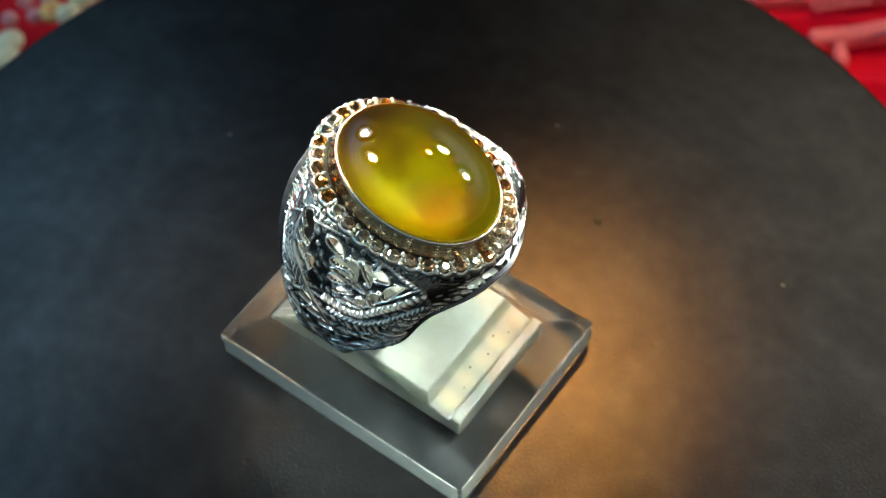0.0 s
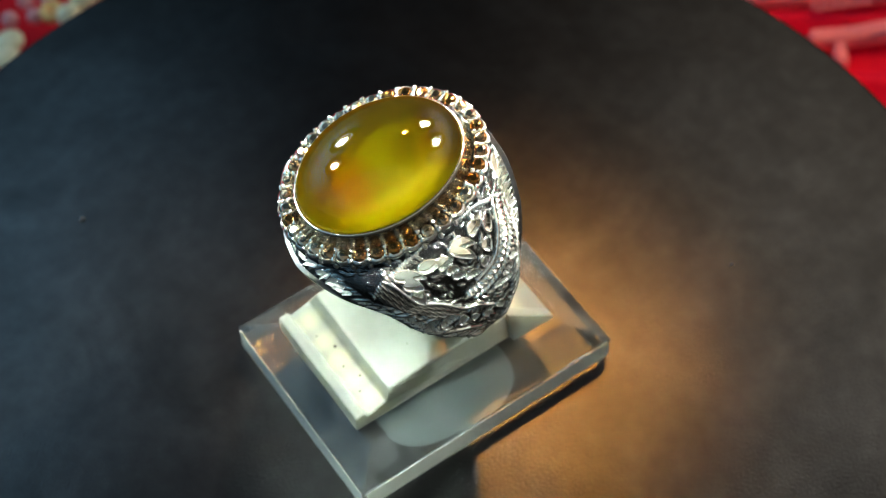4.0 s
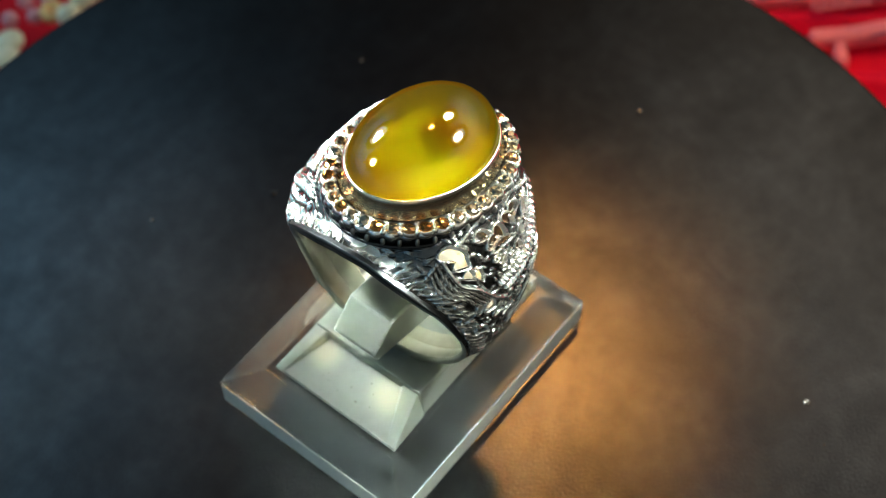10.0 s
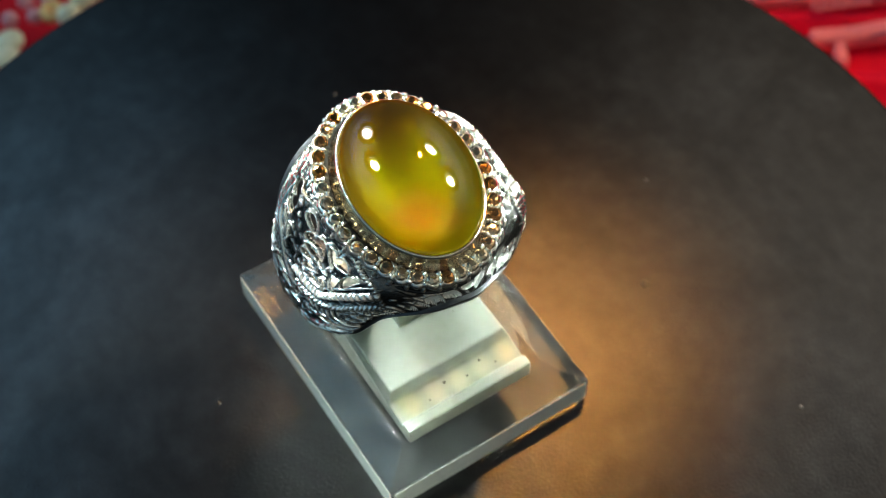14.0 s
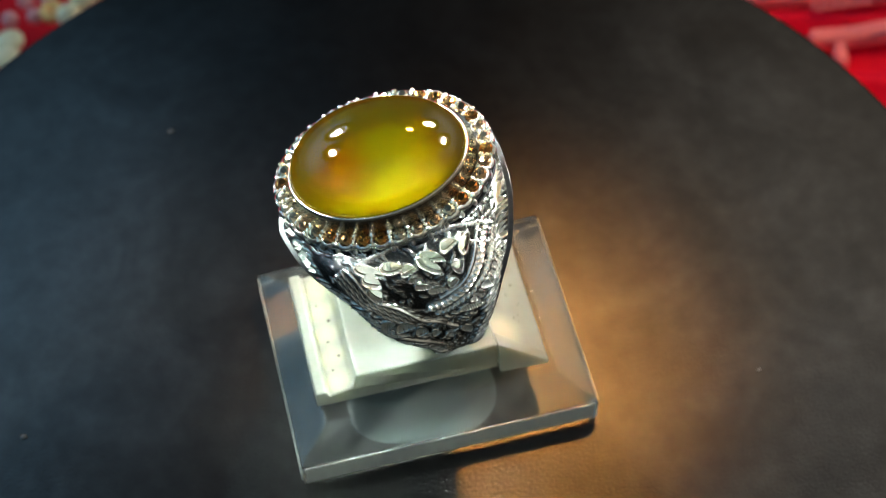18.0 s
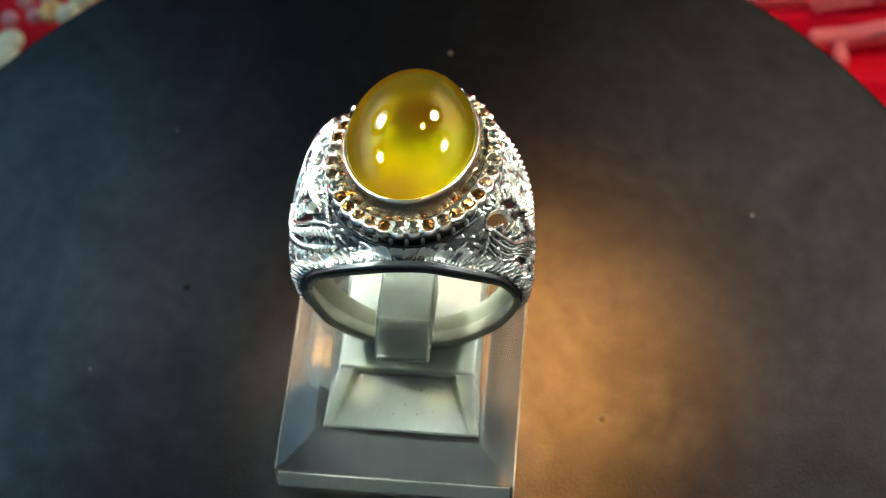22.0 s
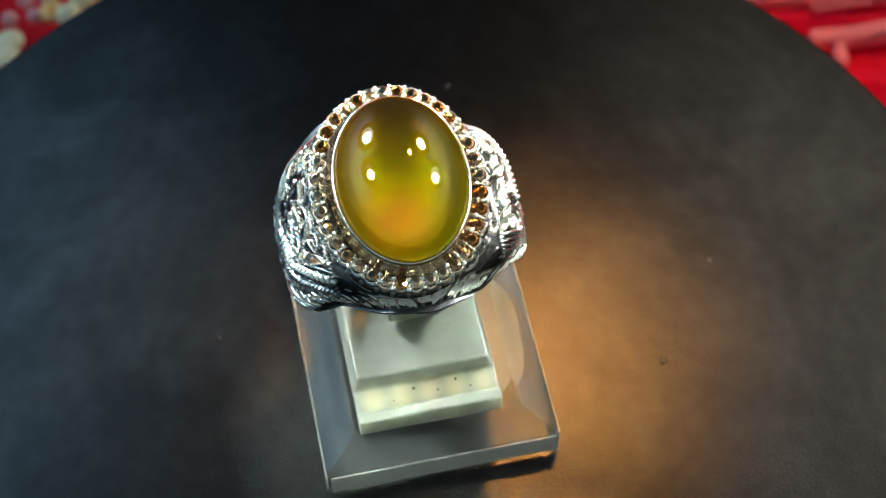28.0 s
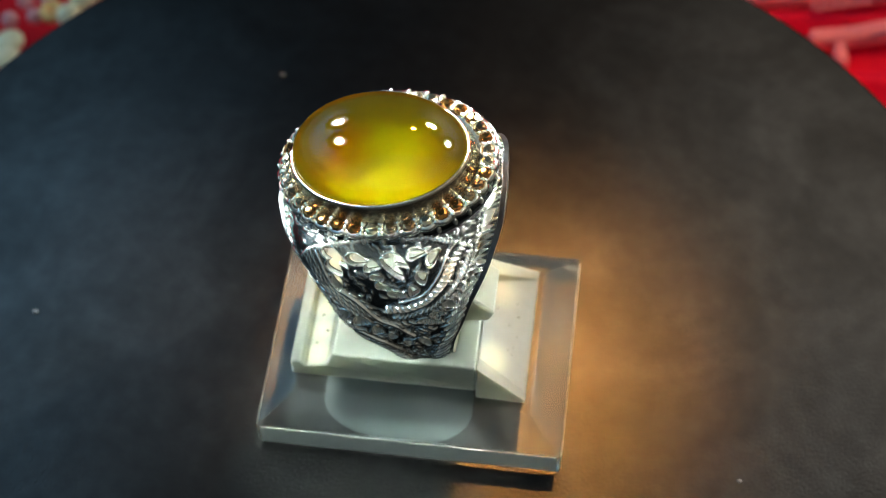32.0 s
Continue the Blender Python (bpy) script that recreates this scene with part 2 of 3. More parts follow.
# ---- the table and what lies behind ----
def build_table():
    n = 120
    bm = bmesh.new()
    grid = [[bm.verts.new((-0.3 + 0.6 * i / n, 0.04 + 0.36 * j / n, -0.035 + 0.004 * noise.noise((i * 0.3, j * 0.15, 0.0)))) for i in range(n + 1)] for j in range(n + 1)]
    for j in range(n):
        for i in range(n):
            bm.faces.new((grid[j][i], grid[j][i + 1], grid[j + 1][i + 1], grid[j + 1][i]))
    tagged(part("table_cover", bm, M_CLOTH), "crumpled glossy red cloth spread under the turntable", "tablecloth", kind="structure")


def build_bench():
    bm = prism([(-0.9, -0.06), (0.9, -0.06), (0.9, -0.042), (-0.9, -0.042)], -0.6, 1.0)
    tagged(part("table", bm, M_TABLE, smooth=False), "dark table top", "table", kind="structure")


def strand(name, mat, beads, radius, label, category, flat=1.0):
    """A short string of round or flattened beads lying on the cloth."""
    root = tagged(new(name), label, category)
    bm = bmesh.new()
    bmesh.ops.create_icosphere(bm, subdivisions=3, radius=radius)
    bmesh.ops.scale(bm, verts=bm.verts, vec=(1, 1, flat))
    first = None
    for x, y in beads:
        m = pose(x, y, -0.031 + radius)
        if first is None:
            first = part("bead", bm, mat, root)
            first.matrix_local = m
        else:
            shared("bead", first.data, root, m)


def build_spotlights():
    """The hooded spotlights that show as white marks on the stone: a cup with a glowing frosted ring."""
    for _, at, _, size, _, _, ring_width in LAMPS:
        r = size / 2
        wide = ring_width == 0
        root = tagged(new("spotlight"), "small hooded warm lamp over the turntable" if wide else "small hooded white spotlight aimed at the ring", "spotlight", kind="structure")
        if not wide:
            part("diffuser", lathe([(r * 1.02, 0.001), (r * ring_width, -0.004), (r * ring_width, 0.0), (r * 1.02, 0.004)], 48), M_DIFFUSER, root)
        part("hood", lathe([(r * 1.95, -0.012), (r * 2.1, -0.012), (r * 2.1, 0.03), (r * 0.6, 0.06), (r * 0.5, 0.058), (r * 1.95, 0.028)], 48), M_RIM, root)
        root.matrix_world = look(at, DISC_SPOT if wide else RING_SPOT)


def build_backdrop_things():
    strand("pearl_strand", M_PEARL, [(-0.0600, 0.0813), (-0.0561, 0.0817), (-0.0578, 0.0848), (-0.0542, 0.0850)], 0.00135, "pink pearl beads lying on red cloth", "bead strand")
    strand("gold_bracelet", M_GOLD, [(-0.0505, 0.0806), (-0.0486, 0.0836), (-0.0462, 0.0858), (-0.0446, 0.0882)], 0.0021, "pale gold beaded bracelet on red cloth", "bracelet")
    strand("gold_earring", M_GOLD, [(-0.0594, 0.0760), (-0.0598, 0.0729)], 0.0023, "small pale gold disc earring on red cloth", "earring", 0.45)
    bm = oval([((0.0011 + 0.0009 * math.cos(q)), (0.0014 + 0.0009 * math.cos(q)), -0.0288 + 0.0009 * math.sin(q)) for q in (0, 0.9, 1.8, 2.7, 3.6, 4.5, 5.4)], 40)
    band = part("gold_ring", bm, M_AGED_GOLD)
    band.location = (-0.0533, 0.0817, 0)
    tagged(band, "plain yellow gold band lying on red cloth", "ring")
    # folded red cloth with raised ridges
    bm = bmesh.new()
    n = 60
    rows = []
    for j in range(n + 1):
        y = 0.045 + 0.06 * j / n
        rows.append([bm.verts.new((0.045 + 0.06 * i / 20, y - 0.012 * i / 20, -0.030 + 0.0025 * max(0.0, math.sin(y * 520 + 0.4 * math.sin(i * 0.5))) ** 2)) for i in range(21)])
    for p, q in zip(rows, rows[1:]):
        for i in range(20):
            bm.faces.new((p[i], p[i + 1], q[i + 1], q[i]))
    cloth = tagged(part("folded_cloth", bm, M_SATIN), "folded red satin with pale pink ribbons", "cloth")
    for x0, y0, x1, y1, wide in ((0.0530, 0.0752, 0.0840, 0.0751, 0.0013), (0.0626, 0.0664, 0.0820, 0.0680, 0.0014), (0.0668, 0.0650, 0.0664, 0.0606, 0.0010)):
        run = math.hypot(x1 - x0, y1 - y0)
        bm = prism([(0, -0.0290), (run, -0.0290), (run, -0.0262), (run * 0.7, -0.0256), (run * 0.35, -0.0264), (0, -0.0260)], -wide, wide, 0.0006)
        bmesh.ops.transform(bm, verts=bm.verts, matrix=pose(x0, y0, 0, 0, 0, math.degrees(math.atan2(y1 - y0, x1 - x0))))
        part("ribbon", bm, M_RIBBON, cloth, "pale pink satin ribbon")
    for k in range(5):
        bm = oval([((0.0009 + 0.0003 * math.cos(q)), (0.0009 + 0.0003 * math.cos(q)), -0.0262 + 0.0003 * math.sin(q)) for q in (0, 1.25, 2.5, 3.75, 5.0)], 24)
        bmesh.ops.translate(bm, verts=bm.verts, vec=(0.0648 + 0.0018 * k, 0.0722 + 0.0002 * k, 0))
        part("lace_loop", bm, M_RIBBON, cloth, "small loop of pink lace")


def build_turntable():
    root = tagged(new("turntable"), "round black lacquered turntable with dusty satin top", "turntable")
    r = 0.0699
    part("top_plate", lathe([(0, 0), (r - 0.0006, 0), (r, -0.0005), (r, -0.0035), (r - 0.0006, -0.004), (0, -0.004)], 256, closed=False), M_DISC, root)
    for x, y, size, mat in ((7.1, 28.0, 0.44, M_OXID), (-6.8, -22.1, 0.36, M_RIM), (22.4, -39.3, 0.30, M_LINT), (45.3, -0.4, 0.28, M_LINT), (-5.1, 37.2, 0.22, M_LINT), (30.0, 33.0, 0.2, M_LINT), (-38.0, 12.0, 0.22, M_LINT)):
        bm = bmesh.new()
        bmesh.ops.create_icosphere(bm, subdivisions=2, radius=size * MM)
        for v in bm.verts:
            v.co *= 1 + 0.35 * noise.noise(v.co * 3000)
            v.co = (v.co.x * 1.3 + x * MM, v.co.y + y * MM, v.co.z * 0.3 + 0.0001)
        part("dust_speck", bm, mat, root)
    part("base", lathe([(0.0, -0.004), (0.05, -0.004), (0.055, -0.042), (0, -0.042)], 96, closed=False), M_RIM, root)
    return root


# ---- the acrylic stand with its white holder ----
def build_stand():
    root = tagged(new("ring_stand"), "clear acrylic plate with a white plastic ring holder", "ring stand")
    hx, hy, z0, z1, top, inset = 0.0169, 0.0130, 0.0003, 0.0041, 0.0062, 0.0038
    bm = bmesh.new()
    levels = [(hx, hy, z0), (hx, hy, z1), (hx - inset, hy - inset, top)]
    cx, cy = -0.0012, 0.0004
    rings = [[bm.verts.new((cx + sx * a, cy + sy * b, z)) for sx, sy in ((1, 1), (-1, 1), (-1, -1), (1, -1))] for a, b, z in levels]
    bm.faces.new(rings[0][::-1]), bm.faces.new(rings[-1])
    for p, q in zip(rings, rings[1:]):
        for k in range(4):
            bm.faces.new((p[k], p[(k + 1) % 4], q[(k + 1) % 4], q[k]))
    bmesh.ops.recalc_face_normals(bm, faces=bm.faces)
    bmesh.ops.bevel(bm, geom=bm.edges, offset=0.00013, segments=2, affect="EDGES", profile=0.5)
    plate = part("plate", bm, M_ACRYL, root, smooth=False)
    plate.visible_shadow = False
    plate.data.materials.append(M_BEVEL)
    plate.data.materials.append(M_ARRIS)
    for f in plate.data.polygons:
        f.material_index = 2 if f.area < 2e-5 else (1 if 0.3 < f.normal.z < 0.95 else 0)
    for k in range(4):
        px, py = ((1, 0), (0, 1), (-1, 0), (0, -1))[k]
        wide = hy if px else hx
        bm = bmesh.new()
        bmesh.ops.create_cube(bm, size=1)
        for v in bm.verts:
            v.co = (cx + px * (hx + 0.00004) + v.co.x * (0.00006 if px else 2 * wide - 0.0008), cy + py * (hy + 0.00004) + v.co.y * (0.00006 if py else 2 * wide - 0.0008), (z0 + z1) / 2 + v.co.z * (z1 - z0 - 0.0005))
        part("sawn_edge", bm, M_FROST, root, smooth=False)
    zt = top + 0.0001
    o = [(-0.0080, zt), (0.0125, zt), (0.0125, zt + 0.0026), (0.0113, zt + 0.0027), (0.0109, zt + 0.0018), (0.0084, zt + 0.0025), (0.0078, zt + 0.0040), (-0.0080, zt + 0.0040)]
    bm = prism(o, -0.0082, 0.0076, 0.0002)
    for v in bm.verts:
        # the block narrows upwards
        if v.co.x < 0.0081:
            v.co.y *= 1 - 0.07 * max(0.0, v.co.z - zt) / 0.0040
    part("holder_base", bm, M_WHITE, root, "white plastic block with a stained groove", smooth=False)
    for x, y, r in ((0.0092, -0.0016, 0.00022), (0.0098, 0.0010, 0.00016), (0.0090, 0.0031, 0.00018), (0.0101, -0.0040, 0.00012), (0.0030, 0.0036, 0.0001), (0.0100, 0.0046, 0.00014)):
        bm = bmesh.new()
        bmesh.ops.create_icosphere(bm, subdivisions=1, radius=r)
        for v in bm.verts:
            v.co = Vector((v.co.x + x, v.co.y + y, v.co.z * 0.5 + zt + (0.00235 - (x - 0.0090) * 0.28 if x > 0.008 else 0.0040)))
        part("dirt_speck", bm, M_DIRT, root)
    # sloping foot behind the block: a sunk floor between two cheeks
    bm = bmesh.new()
    low = [bm.verts.new((x, y, zt)) for x, y in ((-0.0136, 0.0085), (-0.0081, 0.0083), (-0.0081, -0.0083), (-0.0136, -0.0085))]
    back = [bm.verts.new((-0.0136, y, zt + z)) for y, z in ((0.0085, 0.0006), (0.0074, 0.0005), (-0.0074, 0.0005), (-0.0085, 0.0006))]
    head = [bm.verts.new((-0.0081, y, zt + z)) for y, z in ((0.0070, 0.0039), (0.0054, 0.0039), (0.0050, 0.0029), (-0.0050, 0.0029), (-0.0055, 0.0039), (-0.0075, 0.0039))]
    for f in ((low[0], low[1], low[2], low[3]), (low[0], back[0], head[0], low[1]), (low[3], low[2], head[5], back[3]),
              (back[0], back[1], head[1], head[0]), (back[1], head[2], head[1]), (back[1], back[2], head[3], head[2]), (back[2], head[4], head[3]),
              (back[2], back[3], head[5], head[4]), (low[0], low[3], back[3], back[2], back[1], back[0]), (low[1], head[0], head[1], head[2], head[3], head[4], head[5], low[2])):
        bm.faces.new(f)
    bmesh.ops.recalc_face_normals(bm, faces=bm.faces)
    bmesh.ops.bevel(bm, geom=bm.edges, offset=0.00012, segments=2, affect="EDGES", profile=0.5)
    part("holder_ramp", bm, M_WHITE, root, smooth=False)
    rnd = random.Random(8)
    for k in range(9):
        x, y, r = rnd.uniform(-0.0122, -0.0095), rnd.uniform(-0.0035, 0.0035), rnd.uniform(0.00006, 0.00013)
        bm = bmesh.new()
        bmesh.ops.create_icosphere(bm, subdivisions=1, radius=r)
        for v in bm.verts:
            v.co = Vector((v.co.x + x, v.co.y + y, v.co.z * 0.5 + zt + 0.0005 + (x + 0.0136) * 0.436))
        part("dirt_speck", bm, M_DIRT, root)
    o = [(-0.0096, 0.0153), (-0.0090, 0.0138), (0.0020, 0.0110), (0.0020, 0.0170), (-0.0065, 0.0184)]
    part("holder_tongue", prism(o, -0.0029, 0.0029, 0.0003), M_WHITE, root, smooth=False)
    spine = [(0.0128 + 0.0007 * k / 9 + 0.00012 * math.sin(k * 0.9), 0.0004 - 0.0013 * k / 9 + 0.0002 * math.cos(k * 1.3), 0.00578 - 0.00040 * k / 9) for k in range(10)]
    bm = bmesh.new()
    rings = [[bm.verts.new((x + 0.00004 * math.cos(q), y + 0.00004 * math.sin(q), z + 0.00003 * math.sin(q + 1))) for q in (0, 2.1, 4.2)] for x, y, z in spine]
    for p, q in zip(rings, rings[1:]):
        for k in range(3):
            bm.faces.new((p[k], p[(k + 1) % 3], q[(k + 1) % 3], q[k]))
    part("lint", bm, M_LINT, root, "fine pale fibre of lint")
    bm = lathe([(0, 0.00012), (0.0052, 0.00012), (0.0056, 0.0)], 64, 1.5, 1.0, closed=False)
    for v in bm.verts:
        w = 1 + 0.06 * math.sin(3 * math.atan2(v.co.y, v.co.x) + 0.6)
        v.co = Vector((v.co.x * w + 0.0004, v.co.y * w + 0.0060, v.co.z + 0.00012))
    part("glue_patch", bm, M_GLUE, root, "cloudy patch of dried glue")
    return root


# ---- the ring ----
PHI = [0, 20, 30, 40, 50, 60, 70, 80, 90, 110, 135, 180]
HALF = [12.0, 11.3, 10.5, 9.4, 8.4, 7.7, 6.8, 5.5, 4.2, 2.9, 2.3, 1.8]
SHIFT = [0.2, -0.1, -0.3, -0.6, -0.8, -0.8, -0.9, -1.2, -1.5, -1.0, -0.6, -0.4]
# pierced leaves of each shoulder: across mm, degrees down, length, width, turn
LEAVES_A_HIGH = [
    (-5.1, 33.5, 2.5, 0.86, -33), (-5.3, 37, 1.6, 0.95, -42), (-5.4, 42.5, 1.5, 0.85, -69), (-2.9, 35, 2.1, 0.73, -10),
    (-1.55, 37.5, 1.5, 0.74, 0), (0.55, 38.8, 2.4, 0.80, -48), (1.1, 36.0, 2.1, 0.70, -30), (2.95, 34, 1.8, 0.82, 7),
    (4.5, 35.5, 1.9, 0.68, 43), (3.0, 42.5, 1.25, 0.95, 45), (-1.35, 42, 1.3, 0.55, -10), (-0.85, 45.5, 1.6, 0.6, -12),
    (0.3, 49, 1.85, 0.65, -18), (1.9, 48, 0.95, 0.9, 14)]
LEAVES_A_LOW = [
    (-5.5, 59, 1.4, 1.1, 21), (-3.8, 62.5, 1.7, 1.1, -4), (-2.55, 68.5, 1.2, 1.2, -6), (-1.3, 73, 0.9, 0.9, 0),
    (0.0, 79.5, 0.95, 0.8, -80), (1.6, 79.5, 1.6, 0.9, -75), (3.05, 65, 2.2, 0.6, -12), (3.85, 61, 1.55, 0.6, -4),
    (5.2, 57, 1.2, 0.75, -36), (9.9, 40.5, 1.1, 0.5, 0), (8.3, 45, 1.7, 0.5, 0), (7.8, 48.8, 1.5, 0.55, -9)]
LEAVES_B_HIGH = [
    (-5.6, 35.5, 3.0, 0.9, -30), (-5.0, 40, 1.9, 1.05, -29), (-4.6, 46, 1.4, 0.8, -41), (-3.4, 49, 1.55, 0.85, -62),
    (-1.7, 37.5, 2.3, 0.72, -12), (-0.5, 41.5, 2.1, 0.75, 0), (0.9, 41, 2.2, 0.95, -39), (0.9, 45.5, 3.6, 0.58, -5),
    (2.4, 39.5, 2.1, 0.75, -40), (3.5, 37.6, 1.9, 0.8, 7), (5.15, 40, 2.2, 0.77, 57), (3.85, 47, 1.55, 0.84, 74),
    (-0.3, 48.3, 1.7, 0.55, 4), (0.65, 51.5, 2.0, 0.62, 17), (1.8, 54.5, 1.9, 0.6, 14), (2.95, 52, 1.1, 0.85, -46)]
LEAVES_B_LOW = [
    (-5.9, 65.5, 1.5, 0.65, 17), (-4.35, 64, 1.2, 0.8, 30), (-2.75, 67, 1.8, 1.2, -27), (-1.4, 73.5, 1.7, 1.1, -24),
    (0.2, 77, 1.7, 1.15, 8), (-5.3, 74, 1.5, 0.8, -27), (-3.5, 79, 2.4, 0.75, -35), (-0.3, 93, 2.5, 0.8, -40),
    (2.0, 90, 2.4, 0.85, 50), (3.4, 86, 1.2, 0.7, 60), (5.0, 66, 2.2, 0.7, 21)]
# raised lines of a shoulder: (across mm, degrees down) along it
ROPE = [(8.3, 31), (6.6, 38), (5.3, 44), (4.1, 50), (2.7, 54.5), (0.9, 57), (-1.2, 57)]
ROPE_INNER = [(7.3, 30), (5.7, 37), (4.5, 43.5), (3.3, 49), (1.9, 52.5), (0.1, 53.5)]
ROPE_OUTER = [(9.3, 34), (7.8, 41), (6.4, 47), (5.0, 53), (3.5, 58), (1.5, 61), (-0.6, 61.5)]
STEM = [(-6.9, 31), (-6.6, 38), (-5.8, 45), (-4.3, 50), (-3.4, 55), (-2.2, 61), (-0.3, 67), (1.0, 75)]
COLLAR = [(-9.5, 33), (-7, 30.5), (-3.5, 29), (0, 28.5), (3.5, 29), (7, 30.5), (9.5, 33)]
LOW_LEFT = [(-7.0, 50), (-6.6, 60), (-5.0, 69), (-3.2, 76), (-1.6, 84), (-1.2, 98)]
LOW_RIGHT = [(6.4, 60), (5.0, 70), (3.4, 77), (2.6, 86), (2.6, 100)]


def waver(x, y, salt):
    """Slow uneven drift, about -1 to 1."""
    r = np.random.RandomState(salt)
    total = np.zeros_like(x)
    for k in range(6):
        fx, fy, ph = r.uniform(-1.6, 1.6), r.uniform(-1.6, 1.6), r.uniform(0, 6.28)
        total += np.sin(x * fx + y * fy + ph)
    return total / 3.5


def shoulder_relief(a, u, e, leaves, drop, salt):
    """Height in mm of one shoulder's carving, and how far a spot is pierced: degrees from the top, mm across, mm from the rim.
    drop moves the raised lines down, in degrees."""
    rnd = random.Random(salt)
    s = a * 0.232
    h, hole = np.zeros_like(a), np.zeros_like(a)
    wu, ws = u + 0.10 * waver(u * 1.6, s * 1.6, 5 + salt), s + 0.10 * waver(u * 1.6, s * 1.6, 6 + salt)

    def blade(dx, dy, spot, length, width, turn, tall, bend):
        """One leaflet round a spot: pierced where tall is 0, else raised with a crease."""
        dx, dy = dx[spot], dy[spot]
        c, si = math.cos(radians(turn)), math.sin(radians(turn))
        p, q = dx * c + dy * si, -dx * si + dy * c
        q = q + bend * (2 * p / length) ** 2 * width
        taper = 1.0 - 0.30 * np.clip(2 * p / length, -1, 1)
        edge = 1 - np.abs(2 * p / length) ** 2.2 - np.abs(2 * q / (width * taper)) ** 1.7
        if tall == 0:
            h[spot] = np.maximum(h[spot], 0.34 * np.exp(-((edge + 0.30) / 0.30) ** 2))
            hole[spot] = np.maximum(hole[spot], np.clip(edge * 5.0 + 0.25, 0, 1))
        else:
            crease = 1 - 0.35 * np.exp(-(q / (0.12 * width)) ** 2)
            clear = 1 - np.clip(hole[spot] * 3, 0, 1)
            h[spot] = np.maximum(h[spot], tall * np.clip(edge, 0, 1) ** 0.5 * crease * clear)

    def inner_leaf(lu, ld, length, width, turn, tall=0.0, bend=0.2):
        dx, dy = wu - lu, -(ws - ld * 0.232)
        blade(dx, dy, (np.abs(dx) < 3.2) & (np.abs(dy) < 3.2), length, width, turn, tall, bend)

    def rim_leaf(ec, ld, flank, length, width, lean, tall):
        dx, dy = ec - e, -(ws - ld * 0.232)
        blade(dx, dy, (np.abs(dx) < 2.4) & (np.abs(dy) < 2.2) & (u * flank > 0), length, width, lean, tall, rnd.uniform(0.15, 0.3))

    def ridge(line, radius, tall, pitch=0.0, lean=0.0, shift=0.0):
        """A raised line, plain or twisted like a rope."""
        k = np.linspace(0, len(line) - 1, 4 * len(line))
        x = np.interp(k, range(len(line)), [p[0] for p in line]) + shift
        y = np.interp(k, range(len(line)), [p[1] + drop for p in line]) * 0.232
        x, y = np.convolve(np.pad(x, 2, "edge"), np.ones(5) / 5, "valid"), np.convolve(np.pad(y, 2, "edge"), np.ones(5) / 5, "valid")
        near, along, off, run = np.full_like(a, 9.0), np.zeros_like(a), np.zeros_like(a), 0.0
        for x0, y0, x1, y1 in zip(x, y, x[1:], y[1:]):
            size = math.hypot(x1 - x0, y1 - y0) + 1e-9
            tx, ty = (x1 - x0) / size, (y1 - y0) / size
            f = np.clip((wu - x0) * tx + (ws - y0) * ty, 0, size)
            dx, dy = wu - x0 - f * tx, ws - y0 - f * ty
            d = np.hypot(dx, dy)
            better = d < near
            near, along, off = np.where(better, d, near), np.where(better, run + f, along), np.where(better, dx * ty - dy * tx, off)
            run += size
        body = tall * np.sqrt(np.clip(1 - (near / radius) ** 2, 0, 1)) * (1 - np.clip(hole * 3, 0, 1))
        if pitch:
            body = body * (0.35 + 0.65 * np.abs(np.cos(np.pi * (along / pitch + lean * off / radius))) ** 0.7)
        np.maximum(h, body, out=h)

    for lu, ld, length, width, turn in leaves:
        inner_leaf(lu, ld, length * 1.03, width * 1.05, turn)
    # barbs run from the arms out to both rims, with pierced slits between
    for flank in (-1, 1):
        for k in range(25):
            ld = 6 + 4.1 * k + rnd.uniform(-0.4, 0.4)
            gap = float(np.interp(ld, [0, 28, 40, 52, 64, 75, 120], [2.6, 2.7, 2.9, 3.3, 3.4, 3.0, 2.6]))
            lean = 30 + rnd.uniform(-7, 7)
            if rnd.random() < 0.8:
                rim_leaf(min(1.7, gap * 0.55), ld + 2.0, flank, rnd.uniform(1.2, 2.0), rnd.uniform(0.42, 0.60), lean, 0)
            rim_leaf(min(2.0, gap * 0.5 + 0.2), ld, flank, rnd.uniform(2.2, 3.0), rnd.uniform(0.40, 0.52), lean, rnd.uniform(0.36, 0.5))
    # broad open leaves along the rim below the head
    for flank in (-1, 1):
        for ld in (2.5, 11, 19.5):
            rim_leaf(1.55 + rnd.uniform(-0.15, 0.15), ld, flank, rnd.uniform(1.5, 2.0), rnd.uniform(0.7, 0.95), 68 + rnd.uniform(-15, 15), 0)
    ridge(ROPE, 0.42, 0.62, 0.62, 0.5)
    ridge(ROPE_INNER, 0.17, 0.36)
    ridge(ROPE_OUTER, 0.34, 0.50, 0.56, -0.5)
    ridge(STEM, 0.24, 0.45)
    ridge(COLLAR, 0.26, 0.42, 0.42)
    for k in (1, 2, 3):
        ridge(STEM[:6], 0.20, 0.40, 0.85, 0.7, -0.55 * k - 0.1)
    ridge(LOW_LEFT, 0.28, 0.40)
    ridge(LOW_RIGHT, 0.24, 0.36)
    # fine barbs beside the stem and below the rope
    for k in range(12):
        f = k / 11 * 6.99
        i = int(f)
        lu, ld = [STEM[i][m] + (STEM[i + 1][m] - STEM[i][m]) * (f - i) for m in (0, 1)]
        inner_leaf(lu + 0.75, ld + drop + 1.5, 1.25, 0.34, -38 + rnd.uniform(-8, 8), rnd.uniform(0.28, 0.42))
